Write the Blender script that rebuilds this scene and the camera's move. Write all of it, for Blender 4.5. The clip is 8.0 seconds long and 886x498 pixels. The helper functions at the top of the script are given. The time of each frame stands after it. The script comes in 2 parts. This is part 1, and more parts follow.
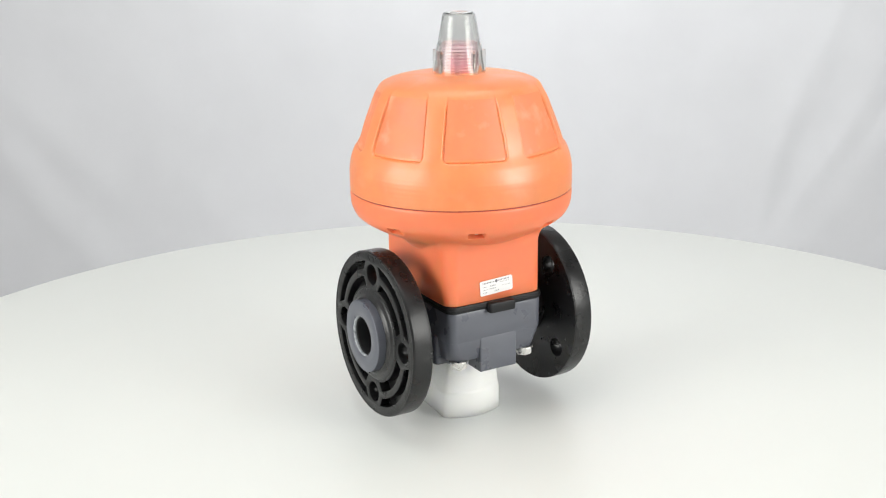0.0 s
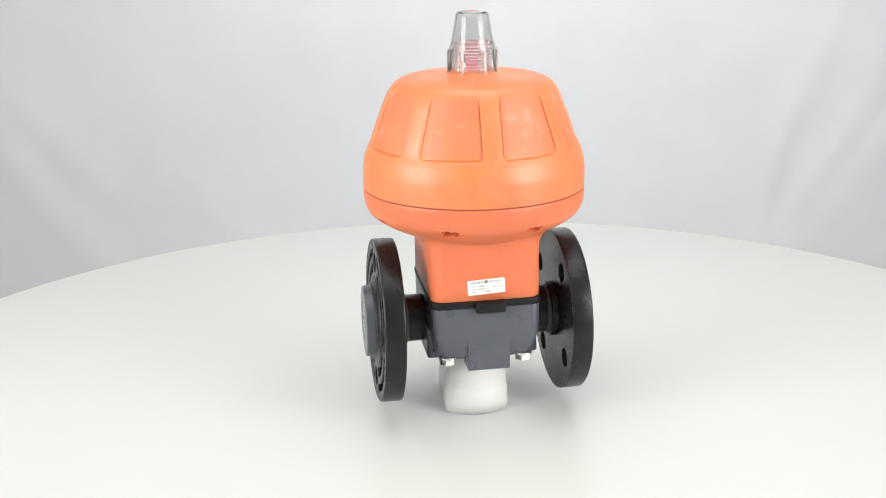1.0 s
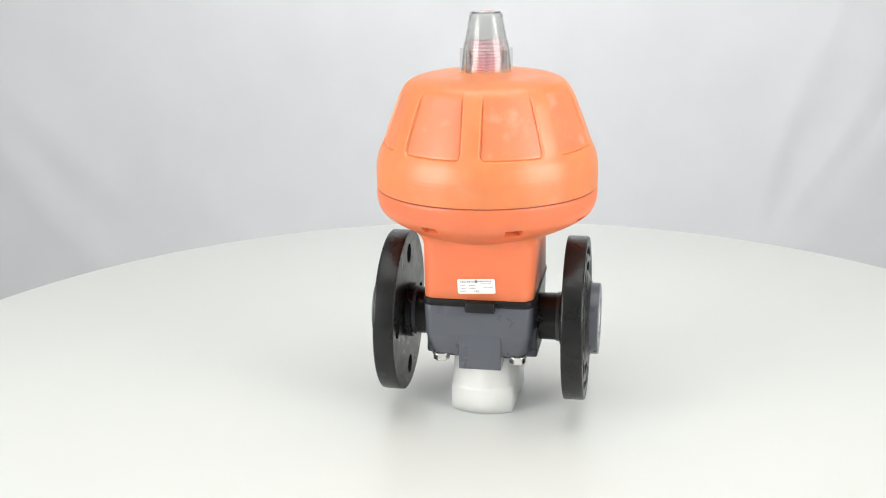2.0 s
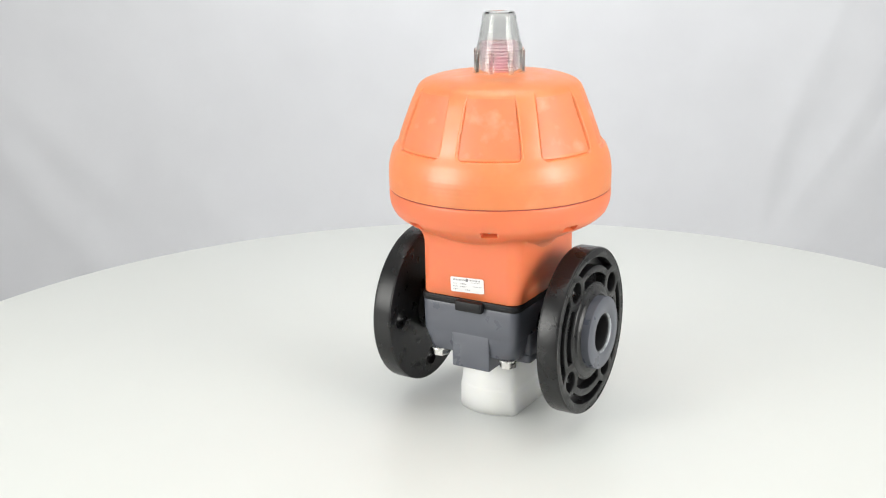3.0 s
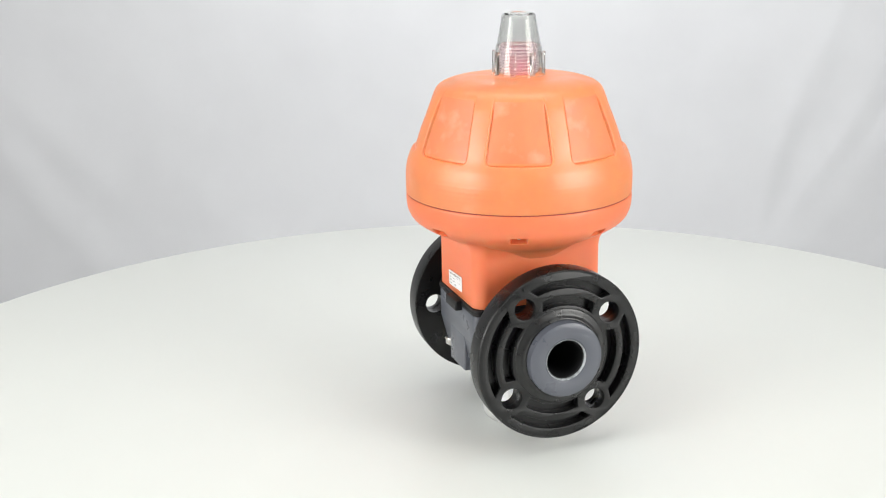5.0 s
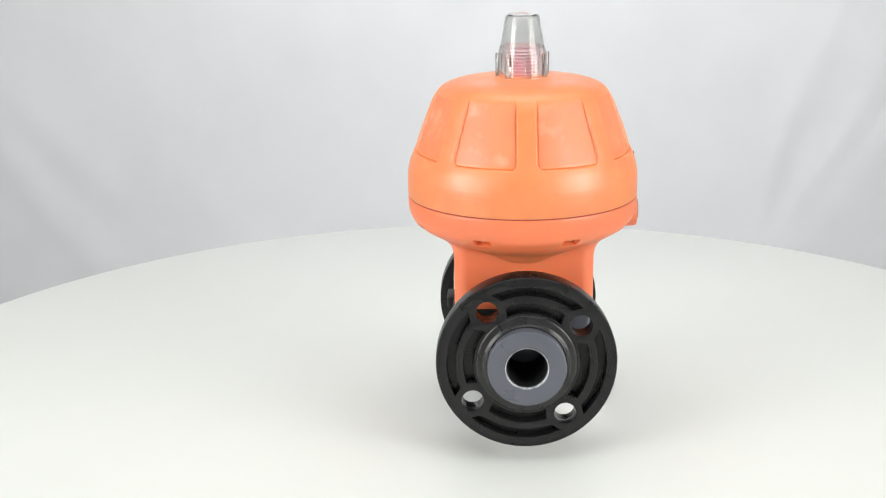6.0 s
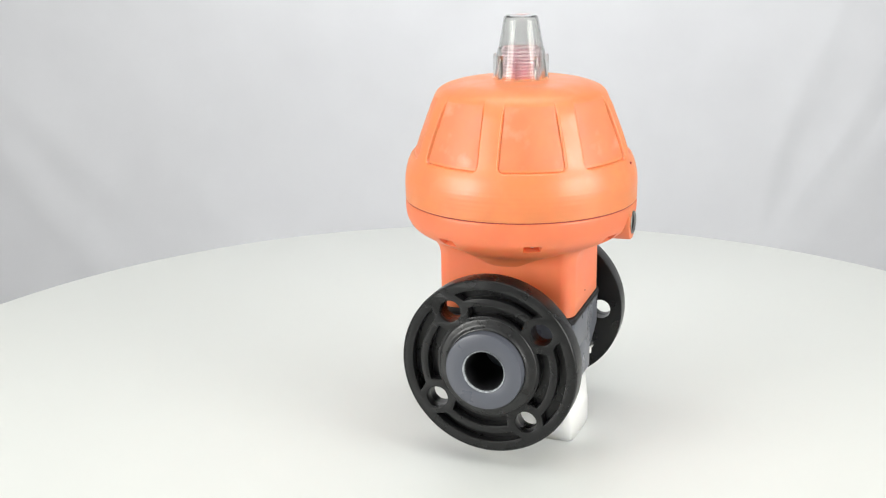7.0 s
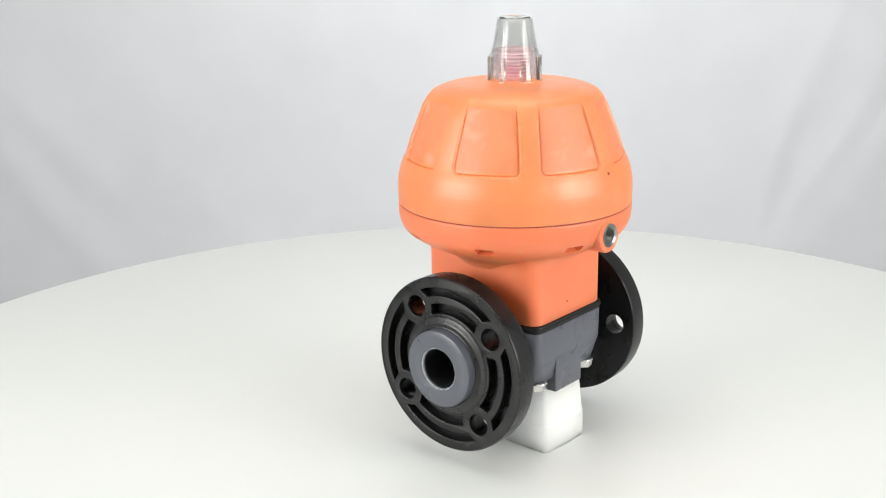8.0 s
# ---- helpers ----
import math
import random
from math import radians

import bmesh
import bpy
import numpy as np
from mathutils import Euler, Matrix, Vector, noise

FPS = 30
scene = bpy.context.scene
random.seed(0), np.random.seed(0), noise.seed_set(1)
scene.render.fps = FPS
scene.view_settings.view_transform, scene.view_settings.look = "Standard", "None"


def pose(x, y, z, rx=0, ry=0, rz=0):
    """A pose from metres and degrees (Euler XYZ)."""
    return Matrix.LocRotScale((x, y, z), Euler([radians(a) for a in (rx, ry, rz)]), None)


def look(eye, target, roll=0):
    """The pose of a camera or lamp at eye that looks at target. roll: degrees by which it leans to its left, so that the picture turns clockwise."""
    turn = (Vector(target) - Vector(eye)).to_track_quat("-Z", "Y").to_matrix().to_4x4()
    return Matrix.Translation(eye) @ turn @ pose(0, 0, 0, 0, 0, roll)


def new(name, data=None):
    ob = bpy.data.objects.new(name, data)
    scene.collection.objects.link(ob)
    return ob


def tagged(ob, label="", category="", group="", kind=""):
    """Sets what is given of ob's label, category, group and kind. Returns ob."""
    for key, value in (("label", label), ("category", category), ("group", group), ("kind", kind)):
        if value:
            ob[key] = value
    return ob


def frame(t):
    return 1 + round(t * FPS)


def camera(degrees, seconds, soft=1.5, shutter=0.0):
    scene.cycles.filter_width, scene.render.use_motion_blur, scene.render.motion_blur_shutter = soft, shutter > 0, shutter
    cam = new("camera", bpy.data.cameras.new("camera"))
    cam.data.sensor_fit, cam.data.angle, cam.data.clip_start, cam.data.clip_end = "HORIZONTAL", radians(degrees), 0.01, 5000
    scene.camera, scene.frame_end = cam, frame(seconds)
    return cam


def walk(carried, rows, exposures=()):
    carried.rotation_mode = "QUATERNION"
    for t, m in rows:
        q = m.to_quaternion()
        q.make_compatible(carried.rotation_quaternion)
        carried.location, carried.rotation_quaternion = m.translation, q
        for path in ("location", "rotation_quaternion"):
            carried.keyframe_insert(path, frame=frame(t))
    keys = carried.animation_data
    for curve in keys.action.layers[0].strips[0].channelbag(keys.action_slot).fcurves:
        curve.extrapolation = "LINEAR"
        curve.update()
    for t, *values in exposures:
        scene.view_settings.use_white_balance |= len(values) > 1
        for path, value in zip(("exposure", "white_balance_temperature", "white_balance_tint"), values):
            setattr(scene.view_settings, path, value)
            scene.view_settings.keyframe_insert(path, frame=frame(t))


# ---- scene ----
EYE = (0.0, -0.738, 0.3382)
VIEW = look(EYE, (-0.0349, 0.2201, 0.0538), -1.01)
cam = camera(42.8, 8.0, soft=1.15)
walk(cam, [(0, VIEW), (8, VIEW)])

# ---- light: two low softboxes in front, a soft overhead light, a closed white studio ----
world = bpy.data.worlds.new("studio_world")
scene.world = world
world.use_nodes = True
world.node_tree.nodes["Background"].inputs[0].default_value = (0.9, 0.95, 1.0, 1)
world.node_tree.nodes["Background"].inputs[1].default_value = 0.3
scene.view_settings.exposure = -0.30


def area_light(name, eye, target, sx, sy, watts, color):
    data = bpy.data.lights.new(name, "AREA")
    data.shape, data.size, data.size_y, data.energy, data.color = "RECTANGLE", sx, sy, watts, color
    ob = new(name, data)
    ob.matrix_world = look(eye, target)
    return ob


area_light("softbox_light", (-1.5, -0.95, 0.6), (0, 0.05, 0.1), 1.0, 1.0, 34, (1.0, 1.0, 0.965))
area_light("softbox_light", (1.5, -0.95, 0.6), (0, 0.05, 0.1), 1.0, 1.0, 34, (1.0, 1.0, 0.965))
area_light("overhead_light", (0.05, -0.1, 1.8), (0.05, 0.15, 0), 1.8, 1.4, 21, (0.975, 1.0, 0.98))
cloth_light = area_light("backdrop_light", (0.15, 1.05, 1.75), (0.1, 2.0, 0.25), 0.7, 0.3, 11.8, (0.97, 0.99, 1.0))
cloth_light.data.spread = radians(104)


# ---- materials ----
def material(name, color, rough=0.5, metal=0.0, vary=0.06, scale=60.0, bump=0.0, bump_scale=400.0, rough_vary=0.04, scuff=0.0, **inputs):
    """A surface with colour drift at two scales, uneven gloss, fine relief and pale rub marks."""
    m = bpy.data.materials.new(name)
    m.use_nodes = True
    t = m.node_tree
    b = t.nodes["Principled BSDF"]
    co = t.nodes.new("ShaderNodeTexCoord")

    def noise_tex(s, detail):
        n = t.nodes.new("ShaderNodeTexNoise")
        n.inputs["Scale"].default_value, n.inputs["Detail"].default_value = s, detail
        t.links.new(co.outputs["Object"], n.inputs["Vector"])
        return n.outputs["Fac"]

    large, fine = noise_tex(scale * 0.2, 3), noise_tex(scale, 5)
    add = t.nodes.new("ShaderNodeMath")
    add.operation = "ADD"
    t.links.new(large, add.inputs[0])
    t.links.new(fine, add.inputs[1])
    mix = t.nodes.new("ShaderNodeMapRange")
    for i, v in ((1, 0.7), (2, 1.3), (3, 1 - vary), (4, 1 + vary)):
        mix.inputs[i].default_value = v
    t.links.new(add.outputs[0], mix.inputs[0])
    vec = t.nodes.new("ShaderNodeVectorMath")
    vec.operation = "SCALE"
    vec.inputs[0].default_value = color
    t.links.new(mix.outputs[0], vec.inputs["Scale"])
    shade = vec.outputs[0]
    if scuff:
        marks = t.nodes.new("ShaderNodeMapRange")
        for i, v in ((1, 0.56), (2, 0.72), (3, 0.0), (4, scuff)):
            marks.inputs[i].default_value = v
        t.links.new(noise_tex(scale * 0.9, 8), marks.inputs[0])
        pale = t.nodes.new("ShaderNodeMix")
        pale.data_type = "RGBA"
        t.links.new(marks.outputs[0], pale.inputs[0])
        t.links.new(shade, pale.inputs[6])
        pale.inputs[7].default_value = (0.85, 0.5, 0.36, 1)
        shade = pale.outputs[2]
    t.links.new(shade, b.inputs["Base Color"])
    rr = t.nodes.new("ShaderNodeMapRange")
    for i, v in ((1, 0.3), (2, 0.7), (3, max(rough - rough_vary, 0.02)), (4, min(rough + rough_vary, 1))):
        rr.inputs[i].default_value = v
    t.links.new(fine, rr.inputs[0])
    t.links.new(rr.outputs[0], b.inputs["Roughness"])
    b.inputs["Metallic"].default_value = metal
    if bump:
        bm = t.nodes.new("ShaderNodeBump")
        bm.inputs["Strength"].default_value, bm.inputs["Distance"].default_value = bump, 0.0004
        t.links.new(noise_tex(bump_scale, 3), bm.inputs["Height"])
        t.links.new(bm.outputs[0], b.inputs["Normal"])
    for key, value in inputs.items():
        b.inputs[key.replace("_", " ")].default_value = value
    return m


# Housing redder, dome yellower: shade and sheen are partly put into these colours.
ORANGE = material("orange_polypropylene", (0.815, 0.200, 0.078), 0.45, vary=0.06, scale=45, bump=0.06, bump_scale=900, Specular_IOR_Level=0.7, Subsurface_Weight=0.4, Subsurface_Scale=0.010, Subsurface_Radius=(1.0, 0.2, 0.08))
ORANGE_DOME = material("orange_polypropylene_waxy_lit", (0.785, 0.240, 0.080), 0.41, vary=0.08, scale=55, scuff=0.12, bump=0.08, bump_scale=900, rough_vary=0.08, Specular_IOR_Level=0.85, Subsurface_Weight=0.3, Subsurface_Scale=0.008, Subsurface_Radius=(1.0, 0.25, 0.1))
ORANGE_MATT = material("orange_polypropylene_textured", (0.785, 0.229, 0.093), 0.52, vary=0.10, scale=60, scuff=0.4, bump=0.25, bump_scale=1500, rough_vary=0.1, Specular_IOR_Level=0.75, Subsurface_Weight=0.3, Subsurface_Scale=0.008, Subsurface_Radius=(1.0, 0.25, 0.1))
# Dark red that carries the shade of the seam and the small holes.
SEAM = material("seam_hole_shade", (0.34, 0.03, 0.03), 0.6)
GREY = material("grey_pvc", (0.094, 0.100, 0.121), 0.3, vary=0.035, scale=60, bump=0.07, bump_scale=900)
BLACK = material("black_fibre_plastic", (0.0095, 0.0095, 0.010), 0.3, vary=0.2, scale=70, bump=0.2, bump_scale=700, rough_vary=0.06, Specular_IOR_Level=0.36)
SCUFFED = material("scuffed_black_plastic", (0.012, 0.012, 0.0125), 0.3, vary=0.6, scale=150, bump=0.4, bump_scale=500)
# Pale grey for the scraped bore chamfer, with its highlight painted in.
WORN_GLINT = material("scraped_grey_glint", (0.38, 0.4, 0.42), 0.2, vary=0.5, scale=500)
RUBBER = material("black_rubber", (0.008, 0.008, 0.009), 0.5, vary=0.15, bump=0.2, Specular_IOR_Level=0.3)
STEEL = material("stainless_steel", (0.72, 0.71, 0.69), 0.28, metal=1.0, vary=0.06, scale=300)
BRIGHT = material("plated_brass", (0.25, 0.25, 0.245), 0.4, metal=1.0, vary=0.08, scale=300)
RED = material("red_plastic", (0.36, 0.010, 0.05), 0.35)
PAPER = material("label_paper", (0.82, 0.82, 0.82), 0.45, vary=0.02)
INK = material("label_ink", (0.17, 0.17, 0.18), 0.6)
CLEAR = material("smoky_clear_plastic", (0.80, 0.805, 0.785), 0.05, vary=0.02, rough_vary=0.02, Transmission_Weight=1.0, IOR=1.36)
RIDGE = material("pale_thread_plastic", (0.80, 0.70, 0.73), 0.2, vary=0.02, Transmission_Weight=0.7, IOR=1.3)
THREAD = material("clear_thread_plastic", (0.90, 0.80, 0.83), 0.06, vary=0.02, rough_vary=0.03, Transmission_Weight=0.93, IOR=1.33)
MILKY = material("milky_polyethylene", (0.925, 0.937, 0.995), 0.4, vary=0.03, scale=30, bump=0.2, bump_scale=300, Subsurface_Weight=1.0, Subsurface_Scale=0.04, Subsurface_Radius=(1.0, 1.0, 1.1))
LAMINATE = material("white_laminate", (0.705, 0.717, 0.688), 0.34, vary=0.01, scale=14, rough_vary=0.02)
CLOTH = material("white_backdrop_cloth", (0.655, 0.657, 0.680), 0.9, vary=0.03, scale=8, bump=0.5, bump_scale=900, Sheen_Weight=0.2)
PAINT = material("white_wall_paint", (0.75, 0.75, 0.75), 0.8, vary=0.03, scale=6, bump=0.2)
CONCRETE = material("grey_floor_screed", (0.4, 0.4, 0.4), 0.7, vary=0.1, scale=8, bump=0.3)


# ---- mesh helpers ----
def part(name, bm, mat, parent=None, label="", smooth=40):
    """Links a bmesh as one mesh object under its parent."""
    bmesh.ops.recalc_face_normals(bm, faces=bm.faces)
    me = bpy.data.meshes.new(name)
    for f in bm.faces:
        f.smooth = True
    for e in bm.edges:
        e.smooth = len(e.link_faces) == 2 and e.calc_face_angle(0) < radians(smooth)
    bm.to_mesh(me)
    bm.free()
    me.materials.append(mat)
    ob = new(name, me)
    if parent:
        ob.parent = parent
    if label:
        tagged(ob, label)
    return ob


def lathe(profile, n=96, m=None, bm=None, shape=None, closed=False):
    """Turns a profile of (radius, height) about z. shape(az, r, z, i) may give another radius and height."""
    bm = bm or bmesh.new()
    rings = []
    for i, (r, z) in enumerate(profile):
        ring = []
        for k in range(n):
            a = 2 * math.pi * k / n
            rr, zz = shape(a, r, z, i) if shape else (r, z)
            v = Vector((rr * math.cos(a), rr * math.sin(a), zz))
            ring.append(bm.verts.new(m @ v if m else v))
        rings.append(ring)
    pairs = list(zip(rings, rings[1:])) + ([(rings[-1], rings[0])] if closed else [])
    for a, b in pairs:
        for k in range(n):
            bm.faces.new((a[k], a[(k + 1) % n], b[(k + 1) % n], b[k]))
    if not closed:
        for ring in (rings[0], rings[-1]):
            bm.faces.new(ring)
    return bm


def rounded_outline(hx, hy, r, n=6, cx=0.0, cy=0.0):
    """A rectangle with round corners."""
    pts = []
    for sx, sy, a0 in ((1, 1, 0), (-1, 1, 90), (-1, -1, 180), (1, -1, 270)):
        for k in range(n + 1):
            a = radians(a0 + 90 * k / n)
            pts.append((cx + sx * (hx - r) + r * math.cos(a), cy + sy * (hy - r) + r * math.sin(a)))
    return pts


def loft(sections, bm=None, m=None):
    """Joins outlines of equal count, given as (points, z), and caps both ends."""
    bm = bm or bmesh.new()
    rings = []
    for pts, z in sections:
        ring = [Vector((x, y, z)) for x, y in pts]
        rings.append([bm.verts.new(m @ v if m else v) for v in ring])
    n = len(rings[0])
    for a, b in zip(rings, rings[1:]):
        for k in range(n):
            bm.faces.new((a[k], a[(k + 1) % n], b[(k + 1) % n], b[k]))
    bm.faces.new(rings[0])
    bm.faces.new(rings[-1])
    return bm


def slab(hx, hy, r, z0, z1, edge=0.0008, cx=0.0, cy=0.0, bm=None, m=None, taper=0.0):
    """A block with round corners and softened top and bottom edges; taper narrows it at the bottom."""
    o = lambda d, t: rounded_outline(hx - d - t, hy - d - t, max(r - d, 0.0003), 6, cx, cy)
    return loft([(o(edge, taper), z0), (o(edge * 0.3, taper), z0 + edge * 0.3), (o(0, taper), z0 + edge), (o(0, 0), z1 - edge), (o(edge * 0.3, 0), z1 - edge * 0.3), (o(edge, 0), z1)], bm, m)


def plate(outlines, depth, bevel, m):
    """A flat plate cut from closed outlines, the first the rim and the others holes, as a bmesh."""
    cu = bpy.data.curves.new("outline", "CURVE")
    cu.dimensions, cu.fill_mode, cu.extrude, cu.bevel_depth, cu.bevel_resolution = "2D", "BOTH", depth / 2 - bevel, bevel, 1
    cu.offset = -bevel
    for pts in outlines:
        sp = cu.splines.new("POLY")
        sp.points.add(len(pts) - 1)
        sp.use_cyclic_u = True
        for p, (x, y) in zip(sp.points, pts):
            p.co = (x, y, 0, 1)
    ob = bpy.data.objects.new("outline", cu)
    me = bpy.data.meshes.new_from_object(ob)
    bm = bmesh.new()
    bm.from_mesh(me)
    bmesh.ops.remove_doubles(bm, verts=bm.verts, dist=1e-6)
    bm.transform(m)
    bpy.data.objects.remove(ob)
    bpy.data.curves.remove(cu)
    bpy.data.meshes.remove(me)
    return bm


def join(*meshes):
    """Several bmeshes as one."""
    out = bmesh.new()
    for b in meshes:
        me = bpy.data.meshes.new("joined")
        b.to_mesh(me)
        b.free()
        out.from_mesh(me)
        bpy.data.meshes.remove(me)
    return out


def circle(r, n=48, cx=0.0, cy=0.0):
    return [(cx + r * math.cos(2 * math.pi * k / n), cy + r * math.sin(2 * math.pi * k / n)) for k in range(n)]


def smoothstep(a, b, x):
    t = min(max((x - a) / (b - a), 0), 1)
    return t * t * (3 - 2 * t)


def spline(points, n):
    """A smooth curve through points (Catmull-Rom), n steps for each stretch."""
    p = [Vector(q) for q in points]
    p = [2 * p[0] - p[1]] + p + [2 * p[-1] - p[-2]]
    out = []
    for a, b, c, d in zip(p, p[1:], p[2:], p[3:]):
        for k in range(n):
            t = k / n
            out.append(0.5 * (2 * b + (c - a) * t + (2 * a - 5 * b + 4 * c - d) * t * t + (3 * b - a - 3 * c + d) * t ** 3))
    return [tuple(q) for q in out] + [tuple(p[-2])]


# ---- the studio ----
def studio():
    def box_wall(name, x0, x1, y0, y1, z0, z1, mat):
        bm = bmesh.new()
        bmesh.ops.create_cube(bm, size=1)
        bm.transform(Matrix.Translation(((x0 + x1) / 2, (y0 + y1) / 2, (z0 + z1) / 2)) @ Matrix.Diagonal((x1 - x0, y1 - y0, z1 - z0, 1)))
        return tagged(part(name, bm, mat), kind="structure")

    tagged(box_wall("floor", -2.6, 2.6, -2.6, 3.0, -0.86, -0.76, CONCRETE), "plain grey studio floor under the turntable", "floor")
    tagged(box_wall("ceiling", -2.6, 2.6, -2.6, 3.0, 1.9, 2.0, PAINT), "plain white studio ceiling", "ceiling")
    tagged(box_wall("wall_south", -2.5, 2.5, -2.6, -2.5, -0.76, 1.9, PAINT), "plain white studio wall", "wall")
    tagged(box_wall("wall_north", -2.5, 2.5, 2.9, 3.0, -0.76, 1.9, PAINT), "plain white studio wall behind the cloth", "wall")
    tagged(box_wall("wall_west", -2.6, -2.5, -2.6, 3.0, -0.76, 1.9, PAINT), "plain white studio wall", "wall")
    tagged(box_wall("wall_east", 2.5, 2.6, -2.6, 3.0, -0.76, 1.9, PAINT), "plain white studio wall", "wall")


CLOTH_FAR = 1.377
FOLDS = (  # x and z of both ends, width, depth
    (-0.94, 0.16, -0.76, -0.05, 0.04, 0.0045), (-0.93, 0.05, -0.71, -0.29, 0.045, 0.0055), (-0.53, -0.13, -0.45, -0.22, 0.03, 0.0015),
    (0.60, 0.13, 0.53, -0.056, 0.022, 0.0024), (0.53, -0.056, 0.498, -0.21, 0.02, 0.003), (0.62, -0.08, 0.525, -0.25, 0.022, 0.003),
    (0.80, 0.05, 0.60, -0.22, 0.035, 0.0035), (0.75, 0.28, 0.67, 0.02, 0.04, 0.0025), (-0.2, 0.5, -0.3, 0.1, 0.12, 0.002))


def fold_depth(x, z):
    d = 0.0
    x, z = x / CLOTH_FAR, 0.338 + (z - 0.338) / CLOTH_FAR
    for x0, z0, x1, z1, w, h in FOLDS:
        ex, ez = x1 - x0, z1 - z0
        n = ex * ex + ez * ez
        t = ((x - x0) * ex + (z - z0) * ez) / n
        side = ((x - x0) * ez - (z - z0) * ex) / math.sqrt(n)
        ends = math.exp(-(max(0, -t, t - 1) * math.sqrt(n) / 0.14) ** 2)
        d += h * ends * math.exp(-(side / w) ** 2)
    return d * CLOTH_FAR


def backdrop_cloth():
    """Hanging cloth with soft slanting folds, thick as a heavy fabric."""
    bm = bmesh.new()
    nx, nz = 300, 160
    rows = []
    for j in range(nz + 1):
        row = []
        for i in range(nx + 1):
            x, z = -2.4 + 4.8 * i / nx, -0.755 + 2.6 * j / nz
            y = 2.0 - fold_depth(x, z) + 0.010 * noise.noise((x * 3, z * 1.5, 3)) + 0.0015 * noise.noise((x * 14, z * 9, 7))
            row.append(bm.verts.new((x, y, z)))
        rows.append(row)
    for a, b in zip(rows, rows[1:]):
        for i in range(nx):
            bm.faces.new((a[i], a[i + 1], b[i + 1], b[i]))
    ob = part("backdrop", bm, CLOTH)
    mod = ob.modifiers.new("thickness", "SOLIDIFY")
    mod.thickness = 0.002
    return tagged(ob, "off-white hanging cloth backdrop with soft slanting folds", "backdrop", kind="structure")


# ---- turntable: its disc is fixed a little off its axis ----
TABLE_Z = -0.0054
AXIS = (-0.0071, 0.0066)
OFF = (0.0027, 0.0100)


def turntable():
    base = new("turntable")
    tagged(base, "large round white rotating table with a glossy top", "turntable")
    shift = Matrix.Translation((OFF[0], OFF[1], 0))
    edge = spline([(0.5151, 0), (0.5173, -0.0008), (0.5181, -0.003)], 3)
    part("tabletop", lathe([(0.01, 0)] + edge + [(0.5181, -0.019), (0.5161, -0.022), (0.01, -0.022)], 256, shift), LAMINATE, base)
    part("column", lathe([(0.05, -0.0225), (0.05, -0.695), (0.2, -0.715), (0.21, -0.7546)], 64), PAINT, base)
    return base


# ---- valve ----
HUB_Z = 0.0633
BOLTS = [(sx * 0.0264, sy * 0.0388) for sx in (-1, 1) for sy in (-1, 1)]


def dome(parent):
    """Upper actuator cover with eight recessed panels on its slope."""
    pts = spline([(0.004, 0.2360), (0.02, 0.2358), (0.036, 0.2350), (0.046, 0.2331), (0.0535, 0.2295), (0.0585, 0.2225), (0.0625, 0.213), (0.067, 0.2015), (0.0705, 0.191), (0.0738, 0.1835), (0.0756, 0.1762), (0.0761, 0.170), (0.0761, 0.1602)], 20)
    pts += [(0.0758, 0.1594), (0.074, 0.1594)]

    def shape(a, r, z, i):
        d = math.degrees(a) % 45 - 22.5
        low, high = 0.1885, 0.2315
        half = 22.5 - math.degrees(0.0061 / max(r, 0.03))
        corner = 3.4 * (1 - math.sqrt(1 - max(0, 1 - (z - low) / 0.0042) ** 2)) if z > low else 3.4
        side = smoothstep(0, 0.65, half - corner - abs(d))
        inside = side * smoothstep(low - 0.0003, low + 0.0007, z) * (1 - smoothstep(high - 0.014, high, z))
        e = min((half - corner - abs(d)) * r * 0.01745, z - low)
        line = math.exp(-((e - 0.0003) / 0.0004) ** 2) * (1 - smoothstep(high - 0.012, high - 0.002, z))
        r += 0.000014 * math.sin(z * 2200) * smoothstep(0.161, 0.166, z) * (1 - smoothstep(0.176, 0.182, z))
        return r - 0.0016 * inside - 0.0011 * line, z - 0.0005 * inside

    ob = part("dome", lathe(pts, 1200, shape=shape), ORANGE_DOME, parent, "domed orange plastic cover with recessed panels", 60)
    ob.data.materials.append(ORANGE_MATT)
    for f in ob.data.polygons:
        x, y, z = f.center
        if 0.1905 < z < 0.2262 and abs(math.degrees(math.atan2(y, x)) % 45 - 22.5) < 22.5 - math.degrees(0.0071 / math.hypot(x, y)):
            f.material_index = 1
    return ob


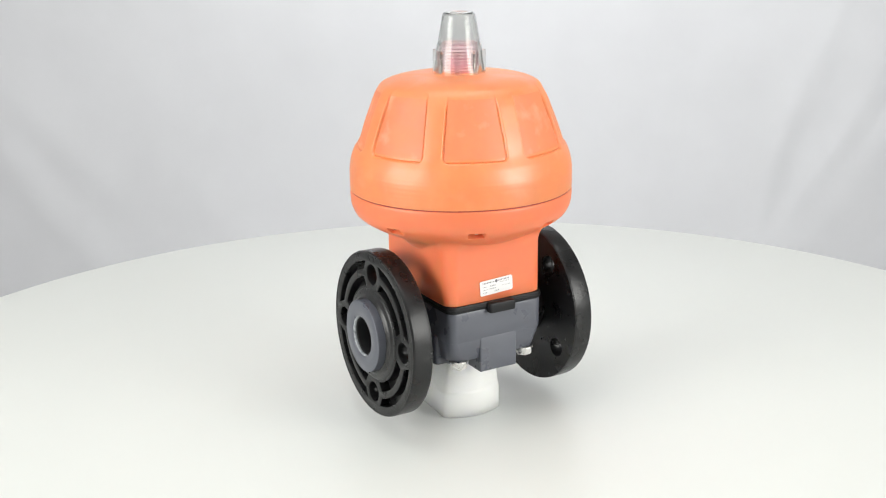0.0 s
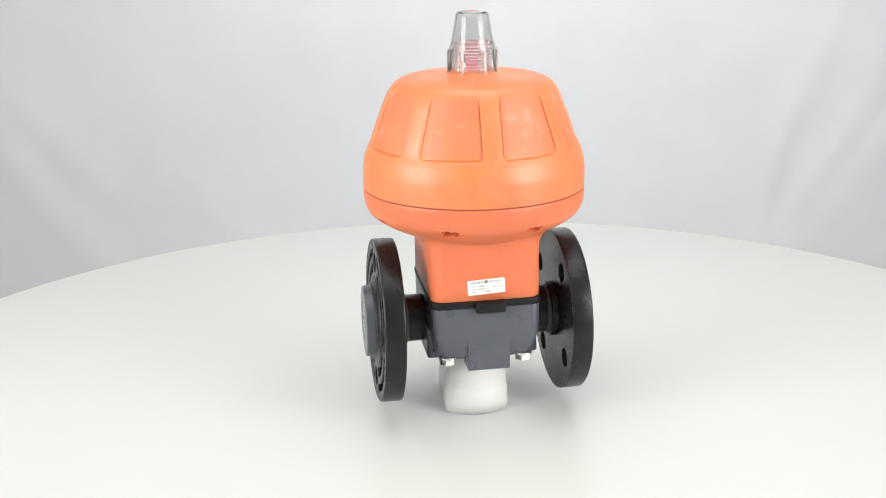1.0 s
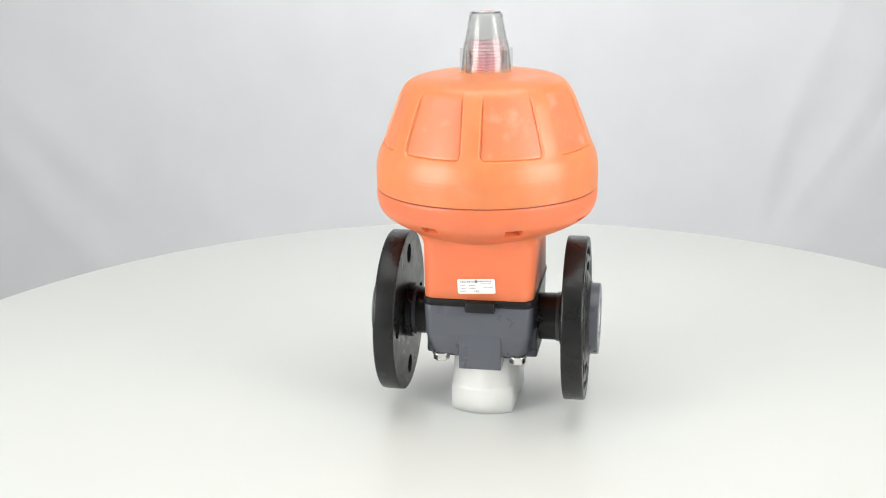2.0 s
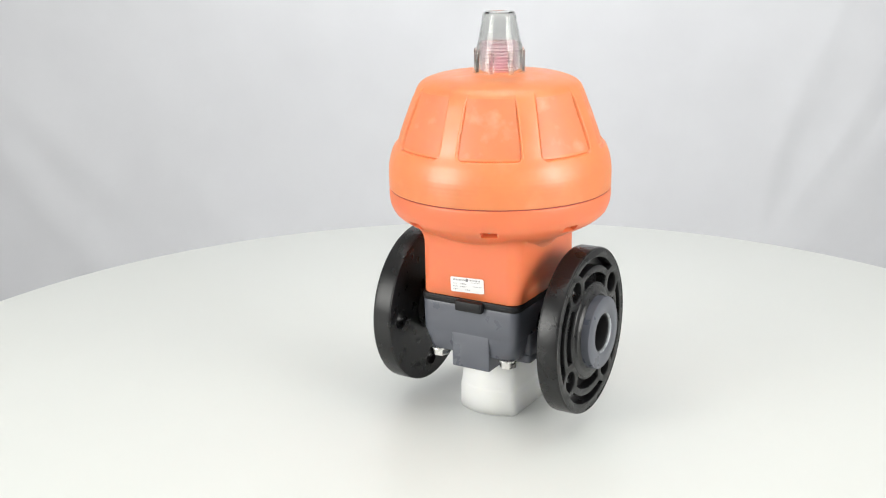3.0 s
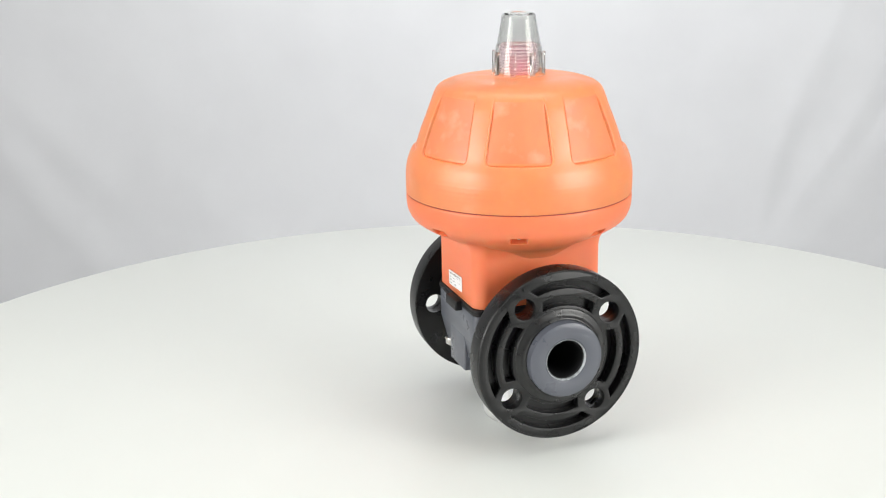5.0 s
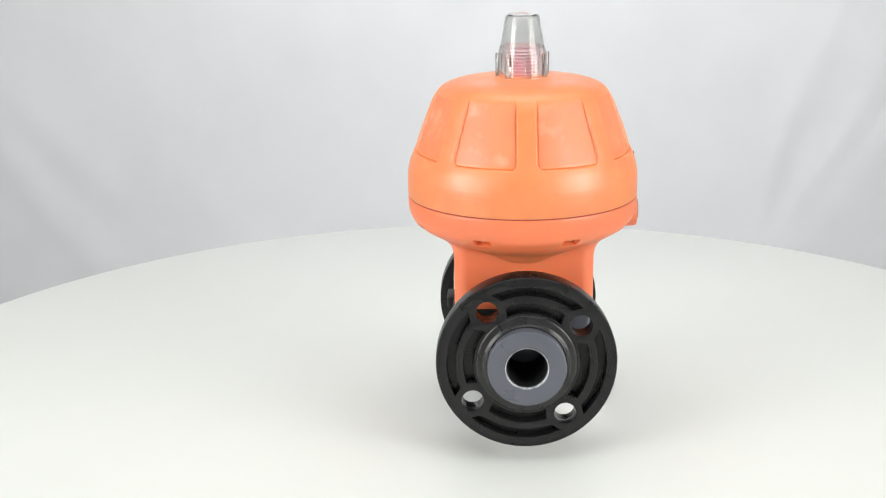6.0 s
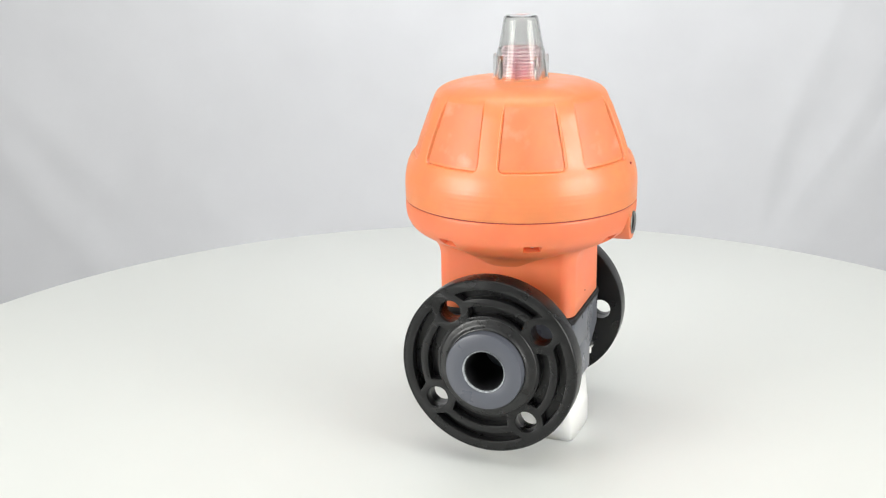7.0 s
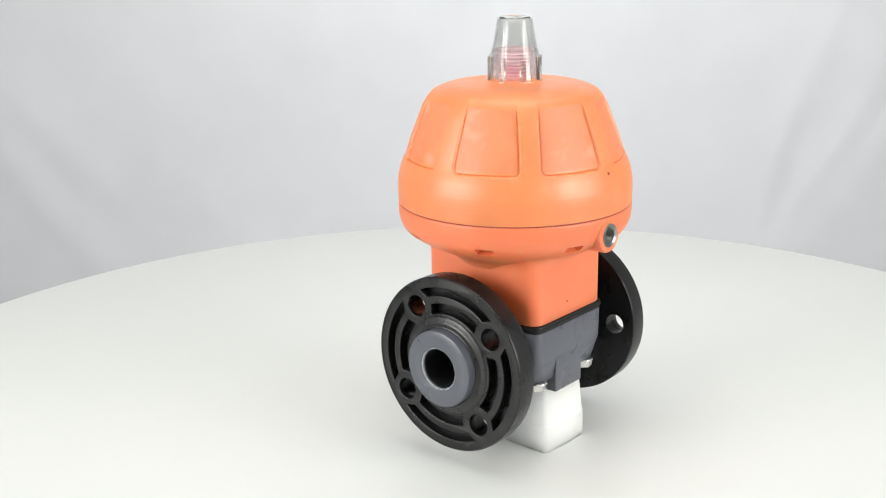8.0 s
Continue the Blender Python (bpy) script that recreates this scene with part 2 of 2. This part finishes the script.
def lower_cup(parent):
    """Lower actuator shell with screw pockets, the square neck and the air port's boss."""
    pts = spline([(0.074, 0.1588), (0.0757, 0.1584), (0.0761, 0.156), (0.0758, 0.1512), (0.0748, 0.1470), (0.0720, 0.1420), (0.0662, 0.1376), (0.058, 0.1332), (0.05, 0.1294), (0.042, 0.1260), (0.03, 0.1245)], 12)

    def shape(a, r, z, i):
        d = abs(math.degrees(a) % 45 - 22.5)
        pocket = (1 - smoothstep(3.9, 4.5, d)) * smoothstep(0.0684, 0.0691, r) * (1 - smoothstep(0.1430, 0.1437, z))
        if math.sin(a) > 0 and math.hypot(r * math.cos(a) - 0.0033, z - 0.1467) < 0.0071:
            return 0.058, z
        return r - 0.005 * pocket, z + 0.0028 * pocket

    cup = lathe(pts, 480, shape=shape)
    cone = lambda r: 0.1259 + max(r - 0.042, 0) * 0.43
    base = rounded_outline(0.0375, 0.0457, 0.009, 12)
    rings = [([(x * 0.985, y * 0.985) for x, y in base], [0.0882] * len(base)), (base, [0.0888] * len(base)), (base, [0.1] * len(base))]
    for k in range(11):
        u = k / 10
        pts, zs = [], []
        for x, y in base:
            r0 = math.hypot(x, y)
            r = r0 + 0.0075 * u * u
            h = (1 - u) ** 2 * (cone(r0) - 0.0095) + 2 * u * (1 - u) * cone(r0) + u * u * (cone(r0 + 0.0075) + 0.0006)
            pts.append((x * r / r0, y * r / r0))
            zs.append(h)
        rings.append((pts, zs))
    neck = bmesh.new()
    rings = [[neck.verts.new((x, y, z)) for (x, y), z in zip(*ring)] for ring in rings]
    for a, b in zip(rings, rings[1:]):
        for k in range(len(a)):
            neck.faces.new((a[k], a[(k + 1) % len(a)], b[(k + 1) % len(a)], b[k]))
    neck.faces.new(rings[0])
    collar = lathe(spline([(0.03, 0.1195), (0.0368, 0.1198), (0.0388, 0.1208), (0.0402, 0.1225), (0.0424, 0.1248), (0.0462, 0.1276), (0.052, 0.1309)], 6), 120)
    boss = lathe([(0.0075, 0.05), (0.0116, 0.05), (0.0112, 0.0744), (0.0107, 0.0756), (0.0076, 0.0761), (0.0075, 0.07)], 48, pose(0.0033, 0, 0.1467, -90, 0, 0), closed=True)
    ob = part("actuator_housing", join(cup, collar), ORANGE, parent, "orange plastic lower shell", 50)
    part("neck", neck, ORANGE, ob, "square orange neck", 50)
    part("port_boss", boss, ORANGE, ob, "", 50)
    return ob


def shell_screws(parent):
    """Screw ends that show in the pockets under the rim."""
    for k in range(8):
        m = pose(0, 0, 0, 0, 0, 22.5 + 45 * k) @ Matrix.Translation((0.0700, 0, 0))
        part("shell_screw", lathe([(0.0004, 0.1428), (0.0012, 0.1428), (0.0016, 0.1432), (0.0016, 0.1500), (0.0004, 0.1500)], 20, m), STEEL, parent, "bright steel screw end")


def air_port(parent):
    m = pose(0.0033, 0, 0.1467, -90, 0, 0)
    prof = [(0.0074, 0.0763), (0.0070, 0.0767), (0.0063, 0.0764)]
    for k in range(9):
        z = 0.0757 - k * 0.0014
        prof += [(0.0052, z), (0.0062, z - 0.0007)]
    prof += [(0.0058, 0.066), (0.0074, 0.066)]
    ob = part("threaded_port", lathe(prof, 48, m, closed=True), BRIGHT, parent, "bright threaded metal air port")
    # Black disc added to give the hollow port its deep shade by colour.
    part("port_bottom_shade", lathe([(0.0002, 0.0668), (0.0057, 0.0668), (0.0057, 0.0662), (0.0002, 0.0662)], 32, m), RUBBER, ob)
    return ob


def flange(name, side, roll, lean, yaw, parent):
    """Loose black backing flange with bolt holes, arc-shaped hollows and its grey bush."""
    turn = (Matrix.Identity(4) if side > 0 else Matrix.Rotation(math.pi, 4, "Z"))
    face = turn @ Matrix(((0, 0, 1, 0), (1, 0, 0, 0), (0, 1, 0, HUB_Z), (0, 0, 0, 1)))
    hang = Matrix.Translation((side * 0.064 - (0.0008 if side < 0 else 0), 0, HUB_Z)) @ Matrix.Rotation(radians(lean), 4, "Y") @ Matrix.Rotation(radians(yaw), 4, "Z") @ Matrix.Translation((-side * 0.064, 0, -HUB_Z)) @ face
    holes = [radians(roll + 90 * k) for k in range(4)]
    spots = [(0.0425 * math.cos(a), 0.0425 * math.sin(a)) for a in holes]
    bores = [circle(0.007, 32, x, y) for x, y in spots]

    def hollow(r0, r1, a0, gap):
        def ends(r):
            c = (r * r + 0.0425 ** 2 - gap ** 2) / (2 * r * 0.0425)
            return math.acos(min(max(c, -1), 1))
        pts = []
        for r, back in ((r1, False), (r0, True)):
            e = ends(r)
            line = [(r * math.cos(a0 + e + (math.pi / 2 - 2 * e) * k / 20), r * math.sin(a0 + e + (math.pi / 2 - 2 * e) * k / 20)) for k in range(21)]
            pts += line[::-1] if back else line
        return pts

    hollows = [hollow(0.0452, 0.0508, a, 0.0118) for a in holes] + [hollow(0.0338, 0.0402, a, 0.0128) for a in holes]
    front = plate([circle(0.0575, 128), circle(0.0255, 64)] + bores + hollows, 0.0075, 0.0006, hang @ Matrix.Translation((0, 0, 0.06695)))
    rear = plate([circle(0.0575, 128), circle(0.018, 64)] + bores, 0.0071, 0.0, hang @ Matrix.Translation((0, 0, 0.06025)))
    band = lathe([(0.0565, 0.0566), (0.0571, 0.0566), (0.0576, 0.0572), (0.0577, 0.0580), (0.0577, 0.0694), (0.0575, 0.0703), (0.0569, 0.0709), (0.0561, 0.0709), (0.0560, 0.0700)], 160, hang, closed=True)

    def knurl(a, r, z, i):
        return r + (0.00014 * noise.noise((30 * math.cos(a), 30 * math.sin(a), 8 * i)) if 1 < i < 9 else 0), z

    ring = lathe([(0.0255, 0.069)] + spline([(0.0326, 0.0698), (0.0318, 0.0711), (0.0300, 0.0717), (0.0282, 0.0721), (0.0270, 0.0729), (0.0262, 0.0737)], 3) + [(0.0255, 0.0738)], 240, hang, shape=knurl, closed=True)
    ob = part(name, join(front, rear, band), BLACK, parent, "round black plastic flange with four bolt holes and curved hollows", 35)
    prof = [(0.0140, 0.05), (0.0140, 0.0790), (0.0143, 0.0794), (0.0147, 0.0796), (0.0243, 0.0796), (0.0249, 0.0792), (0.0251, 0.0784), (0.0251, 0.066), (0.0175, 0.066), (0.0175, 0.05)]
    part("bush", lathe(prof, 96, face, closed=True), GREY, ob, "grey plastic pipe bush")
    part("collar", ring, SCUFFED, ob, "scuffed black collar round the bush")
    part("bore_edge", lathe([(0.0132, 0.0772), (0.0131, 0.0783), (0.0134, 0.0790), (0.0139, 0.0793), (0.0139, 0.0772)], 72, face, closed=True), WORN_GLINT, ob, "scraped bore edge with its highlight in the colour")
    part("liner", lathe([(0.0123, 0.03), (0.0123, 0.0765), (0.0126, 0.0772), (0.0131, 0.0776), (0.0131, 0.03)], 72, face, closed=True), RUBBER, ob, "black lining of the bore")
    return ob


def pipe(name, side, parent):
    m = pose(0, 0, HUB_Z, 0, 90 * side, 0)
    prof = [(0.0126, 0.03), (0.0165, 0.03), (0.0168, 0.0522), (0.0195, 0.0527), (0.0198, 0.0566), (0.0126, 0.0566)]
    return part(name, lathe(prof, 72, m, closed=True), BLACK, parent, "black plastic pipe end")


def valve_body(parent):
    """Grey body: square upper block, drawn-in lower block, pads over the screws and a foot on two sides."""
    top = slab(0.0372, 0.0462, 0.006, 0.0622, 0.0836, 0.0009, taper=0.0003)
    low = loft([(rounded_outline(0.0331, 0.0426, 0.0084), 0.0478), (rounded_outline(0.0340, 0.0435, 0.0090), 0.0486), (rounded_outline(0.0366, 0.0456, 0.0062), 0.0618), (rounded_outline(0.0366, 0.0456, 0.0062), 0.0626)])
    core = slab(0.0300, 0.0280, 0.010, 0.0400, 0.0500, 0.0015)
    ledge = slab(0.0388, 0.0300, 0.003, 0.0432, 0.0490, 0.0008)
    webs = [slab(0.0030, 0.0290, 0.002, 0.0470, 0.0640, 0.0008, cx=s * 0.0357) for s in (-1, 1)]
    ob = part("valve_body", top, GREY, parent, "grey plastic valve body")
    part("lower_block", low, GREY, ob)
    part("underside", core, GREY, ob)
    part("ledge", ledge, GREY, ob)
    for web in webs:
        part("web", web, GREY, ob)
    for s in (-1, 1):
        foot = slab(0.0145, 0.0085, 0.0010, 0.0384, 0.0634, 0.0004, cx=0.0014, cy=s * 0.0374)
        part("foot", foot, GREY, ob)
    return ob


def diaphragm(parent):
    ob = part("diaphragm", slab(0.0376, 0.0466, 0.006, 0.0836, 0.0885, 0.0008), RUBBER, parent, "black rubber diaphragm edge")
    part("bead", slab(0.0380, 0.0470, 0.0062, 0.0853, 0.0866, 0.0005), RUBBER, ob)
    part("tab", slab(0.0102, 0.005, 0.0016, 0.0808, 0.0880, 0.0012, cx=0.0022, cy=-0.0460), RUBBER, ob)
    return ob


def screws(parent):
    for x, y in BOLTS:
        hexagon = lambda r: [(x + r * math.cos(radians(60 * k + 12)), y + r * math.sin(radians(60 * k + 12))) for k in range(6)]
        nut = loft([(hexagon(0.0048), 0.0418), (hexagon(0.0057), 0.0424), (hexagon(0.0057), 0.0464), (hexagon(0.0052), 0.0468)])
        washer = lathe([(0.001, 0.0468), (0.0064, 0.0468), (0.0064, 0.048), (0.001, 0.048)], 32, Matrix.Translation((x, y, 0)))
        bolt = lathe([(0.001, 0.0412), (0.0026, 0.0412), (0.003, 0.0416), (0.003, 0.0425), (0.001, 0.0425)], 24, Matrix.Translation((x, y, 0)))
        ob = part("hex_nut", nut, STEEL, parent, "stainless steel hexagon nut", 30)
        part("washer", washer, STEEL, ob)
        part("bolt_end", bolt, STEEL, ob)


def indicator_cap(parent):
    """Clear cap with lugs over a threaded red position indicator."""
    z = 0.2354
    outer = [(0.0181, z), (0.0183, z + 0.0006), (0.0181, z + 0.0014)] + spline([(0.0170, z + 0.0022), (0.0162, z + 0.0080), (0.0154, z + 0.0160), (0.0150, z + 0.0194)], 3) + [(0.0146, z + 0.0198)] + spline([(0.0143, z + 0.0204), (0.0131, z + 0.0270), (0.0116, z + 0.0352), (0.0112, z + 0.0380), (0.0105, z + 0.0396), (0.0094, z + 0.0404), (0.0078, z + 0.0406)], 5) + [(0.0070, z + 0.0402), (0.0005, z + 0.0401)]
    inner = [(0.0005, z + 0.0392), (0.0072, z + 0.0392), (0.0090, z + 0.0390), (0.0099, z + 0.0380), (0.0105, z + 0.0352), (0.0120, z + 0.0270), (0.0134, z + 0.0196), (0.0143, z + 0.0160), (0.0151, z + 0.0080), (0.0158, z)]
    cap = part("indicator_cap", lathe(outer + inner, 96, closed=True), CLEAR, parent, "clear smoky plastic indicator cap", 35)
    cap.visible_shadow = False
    for k in range(8):
        m = pose(0, 0, 0, 0, 0, 45 * k + 10)
        lug = slab(0.0010, 0.0017, 0.0004, z + 0.0010, z + 0.0160, 0.0004, cx=0.0166, m=m)
        lug_ob = part("lug", lug, CLEAR, cap)
        lug_ob.visible_shadow = False
    prof = [(0.0105, z + 0.0005)]
    for k in range(9):
        h = z + 0.0015 + k * 0.0021
        prof += [(0.0118, h), (0.0129, h + 0.0005), (0.0129, h + 0.0009), (0.0118, h + 0.0014), (0.0117, h + 0.0018)]
    prof += [(0.0113, z + 0.0212), (0.0105, z + 0.0212)]
    thread = part("thread", lathe(prof, 72, closed=True), THREAD, cap, "clear plastic thread")
    thread.visible_shadow = False
    ridges = [lathe([(0.0127, z + h - 0.0003), (0.0133, z + h - 0.0002), (0.0133, z + h + 0.0002), (0.0127, z + h + 0.0003)], 72, closed=True) for h in (0.0035, 0.0056, 0.0077, 0.0098, 0.0119, 0.0140, 0.0161, 0.0182)]
    ridge_ob = part("thread_ridges", join(*ridges), RIDGE, cap, "pale ridges of the thread")
    ridge_ob.visible_shadow = False
    part("indicator", lathe([(0.001, z), (0.0068, z), (0.0068, z + 0.0078), (0.0058, z + 0.0096), (0.001, z + 0.0098)], 48), RED, cap, "red position indicator")
    part("seal", lathe([(0.0125, z - 0.0004), (0.0183, z - 0.0004), (0.0184, z + 0.0002), (0.0125, z + 0.0002)], 72, closed=True), RUBBER, cap, "thin black seal ring")


def type_label(parent):
    """Small white label with printed bars, stuck on the neck."""
    m = pose(-0.0004, -0.0459, 0.0984, 90, 0, 0) @ pose(0, 0, 0, 0, 0, 3)
    ob = part("type_label", slab(0.0128, 0.0052, 0.0012, 0, 0.0004, 0.0001, m=m), PAPER, parent, "small white printed label")
    bars = ((-0.0063, 0.0034, 0.0048, 0.0008), (0.0058, 0.0036, 0.0045, 0.0007), (0.0064, 0.0021, 0.0036, 0.0003), (-0.0094, 0.0008, 0.0017, 0.0004), (-0.0028, 0.0008, 0.0024, 0.0006), (-0.0090, -0.0012, 0.0021, 0.0004), (-0.0030, -0.0012, 0.0026, 0.0005), (0.0076, -0.0006, 0.0036, 0.0003), (-0.0092, -0.0032, 0.0019, 0.0004), (0.0000, -0.0032, 0.0020, 0.0005))
    for x, y, hx, hy in bars:
        n = max(2, round(hx / 0.0006))
        bm = bmesh.new()
        for k in range(n):
            w = hx / n
            slab(w * (0.62 if k % 3 else 0.4), hy * 0.75, 0.0001, 0.0004, 0.00045, 0.00002, cx=x - hx + (2 * k + 1) * w, cy=y, bm=bm, m=m)
        part("printed_bar", bm, INK, ob)
    part("printed_mark", lathe([(0.0003, 0.0004), (0.0011, 0.0004), (0.0011, 0.00045), (0.0003, 0.00045)], 20, m @ Matrix.Translation((0.0000, 0.0035, 0))), INK, ob)


def valve():
    base = new("diaphragm_valve")
    tagged(base, "orange pneumatic diaphragm valve with grey body and two black flanges", "valve")
    dome(base)
    lower_cup(base)
    shell_screws(base)
    air_port(base)
    valve_body(base)
    diaphragm(base)
    screws(base)
    for side in (1, -1):
        flange("flange", side, *((36, -0.5, 0.6) if side > 0 else (0, 1.0, 1.25)), base)
        pipe("pipe", side, base)
    indicator_cap(base)
    type_label(base)
    # Solid dark pegs for vent holes; the shade inside is their colour.
    part("vent_hole_dot", lathe([(0.0002, 0.0690), (0.0009, 0.0690), (0.0009, 0.0737), (0.0002, 0.0737)], 16, pose(0.0024, 0, 0.1850, -90, 0, 0)), SEAM, base)
    part("vent_hole_dot", lathe([(0.0002, 0.0452), (0.0006, 0.0452), (0.0006, 0.0461), (0.0002, 0.0461)], 16, pose(0.0045, 0, 0.0981, -90, 0, 0)), SEAM, base)
    part("seam", lathe([(0.0735, 0.1586), (0.0754, 0.1586), (0.0754, 0.1597), (0.0735, 0.1597)], 160, closed=True), SEAM, base, "dark seam between the shells")
    return base


def support_block():
    base = new("support_block")
    tagged(base, "milky white translucent plastic block under the valve", "block")
    def o(g):
        """Outline with one bulging end and small round corners, drawn in by g."""
        hx, hy = 0.0217 - g, 0.0298 - g
        ring = []
        pts = rounded_outline(hx, hy, 0.0026, 6, 0, 0.0018)
        for (x0, y0), (x1, y1) in zip(pts, pts[1:] + pts[:1]):
            ring += [(x0 + (x1 - x0) * k / 6, y0 + (y1 - y0) * k / 6) for k in range(6)]
        return [(x * (1.01 - 1.17 * y), y + (0.001 if y > 0 else -0.0075) * max(0, 1 - (x / hx) ** 2) * smoothstep(0.6, 0.92, abs(y) / hy)) for x, y in ring]

    part("block", loft([(o(0.0012), 0), (o(0.0003), 0.0004), (o(0), 0.0014), (o(0.0001), 0.0178), (o(0.0002), 0.0187), (o(0.0005), 0.0193), (o(0.0006), 0.0205), (o(0.0022), 0.0420), (o(0.0028), 0.0433), (o(0.0045), 0.0437)]), MILKY, base)
    return base


studio()
backdrop_cloth()
table = turntable()
the_valve = valve()
block = support_block()

TURN = ((0, 31.48), (0.5, 21.06), (1.0, 10.79), (1.5, 0.76), (2.0, -9.2), (2.5, -19.1), (3.0, -28.98), (3.5, -38.77), (4.0, -48.59), (4.5, -58.68), (5.0, -69.0), (5.5, -79.25), (6.0, -89.42), (6.5, -99.14), (7.0, -108.82), (7.5, -118.81), (8.0, -128.85))


def motions():
    """The table turns once in eighteen seconds and carries the block and the valve."""
    ride = pose(-0.0008, 0.0267, 0)
    walk(table, [(t, pose(AXIS[0], AXIS[1], TABLE_Z, 0, 0, a)) for t, a in TURN])
    walk(the_valve, [(t, pose(0, 0, 0, 0, 0, a) @ ride) for t, a in TURN])
    walk(block, [(t, pose(0, 0, 0, 0, 0, a) @ ride @ pose(-0.001, 0.0115, TABLE_Z, 0, 0, -2.4)) for t, a in TURN])


motions()
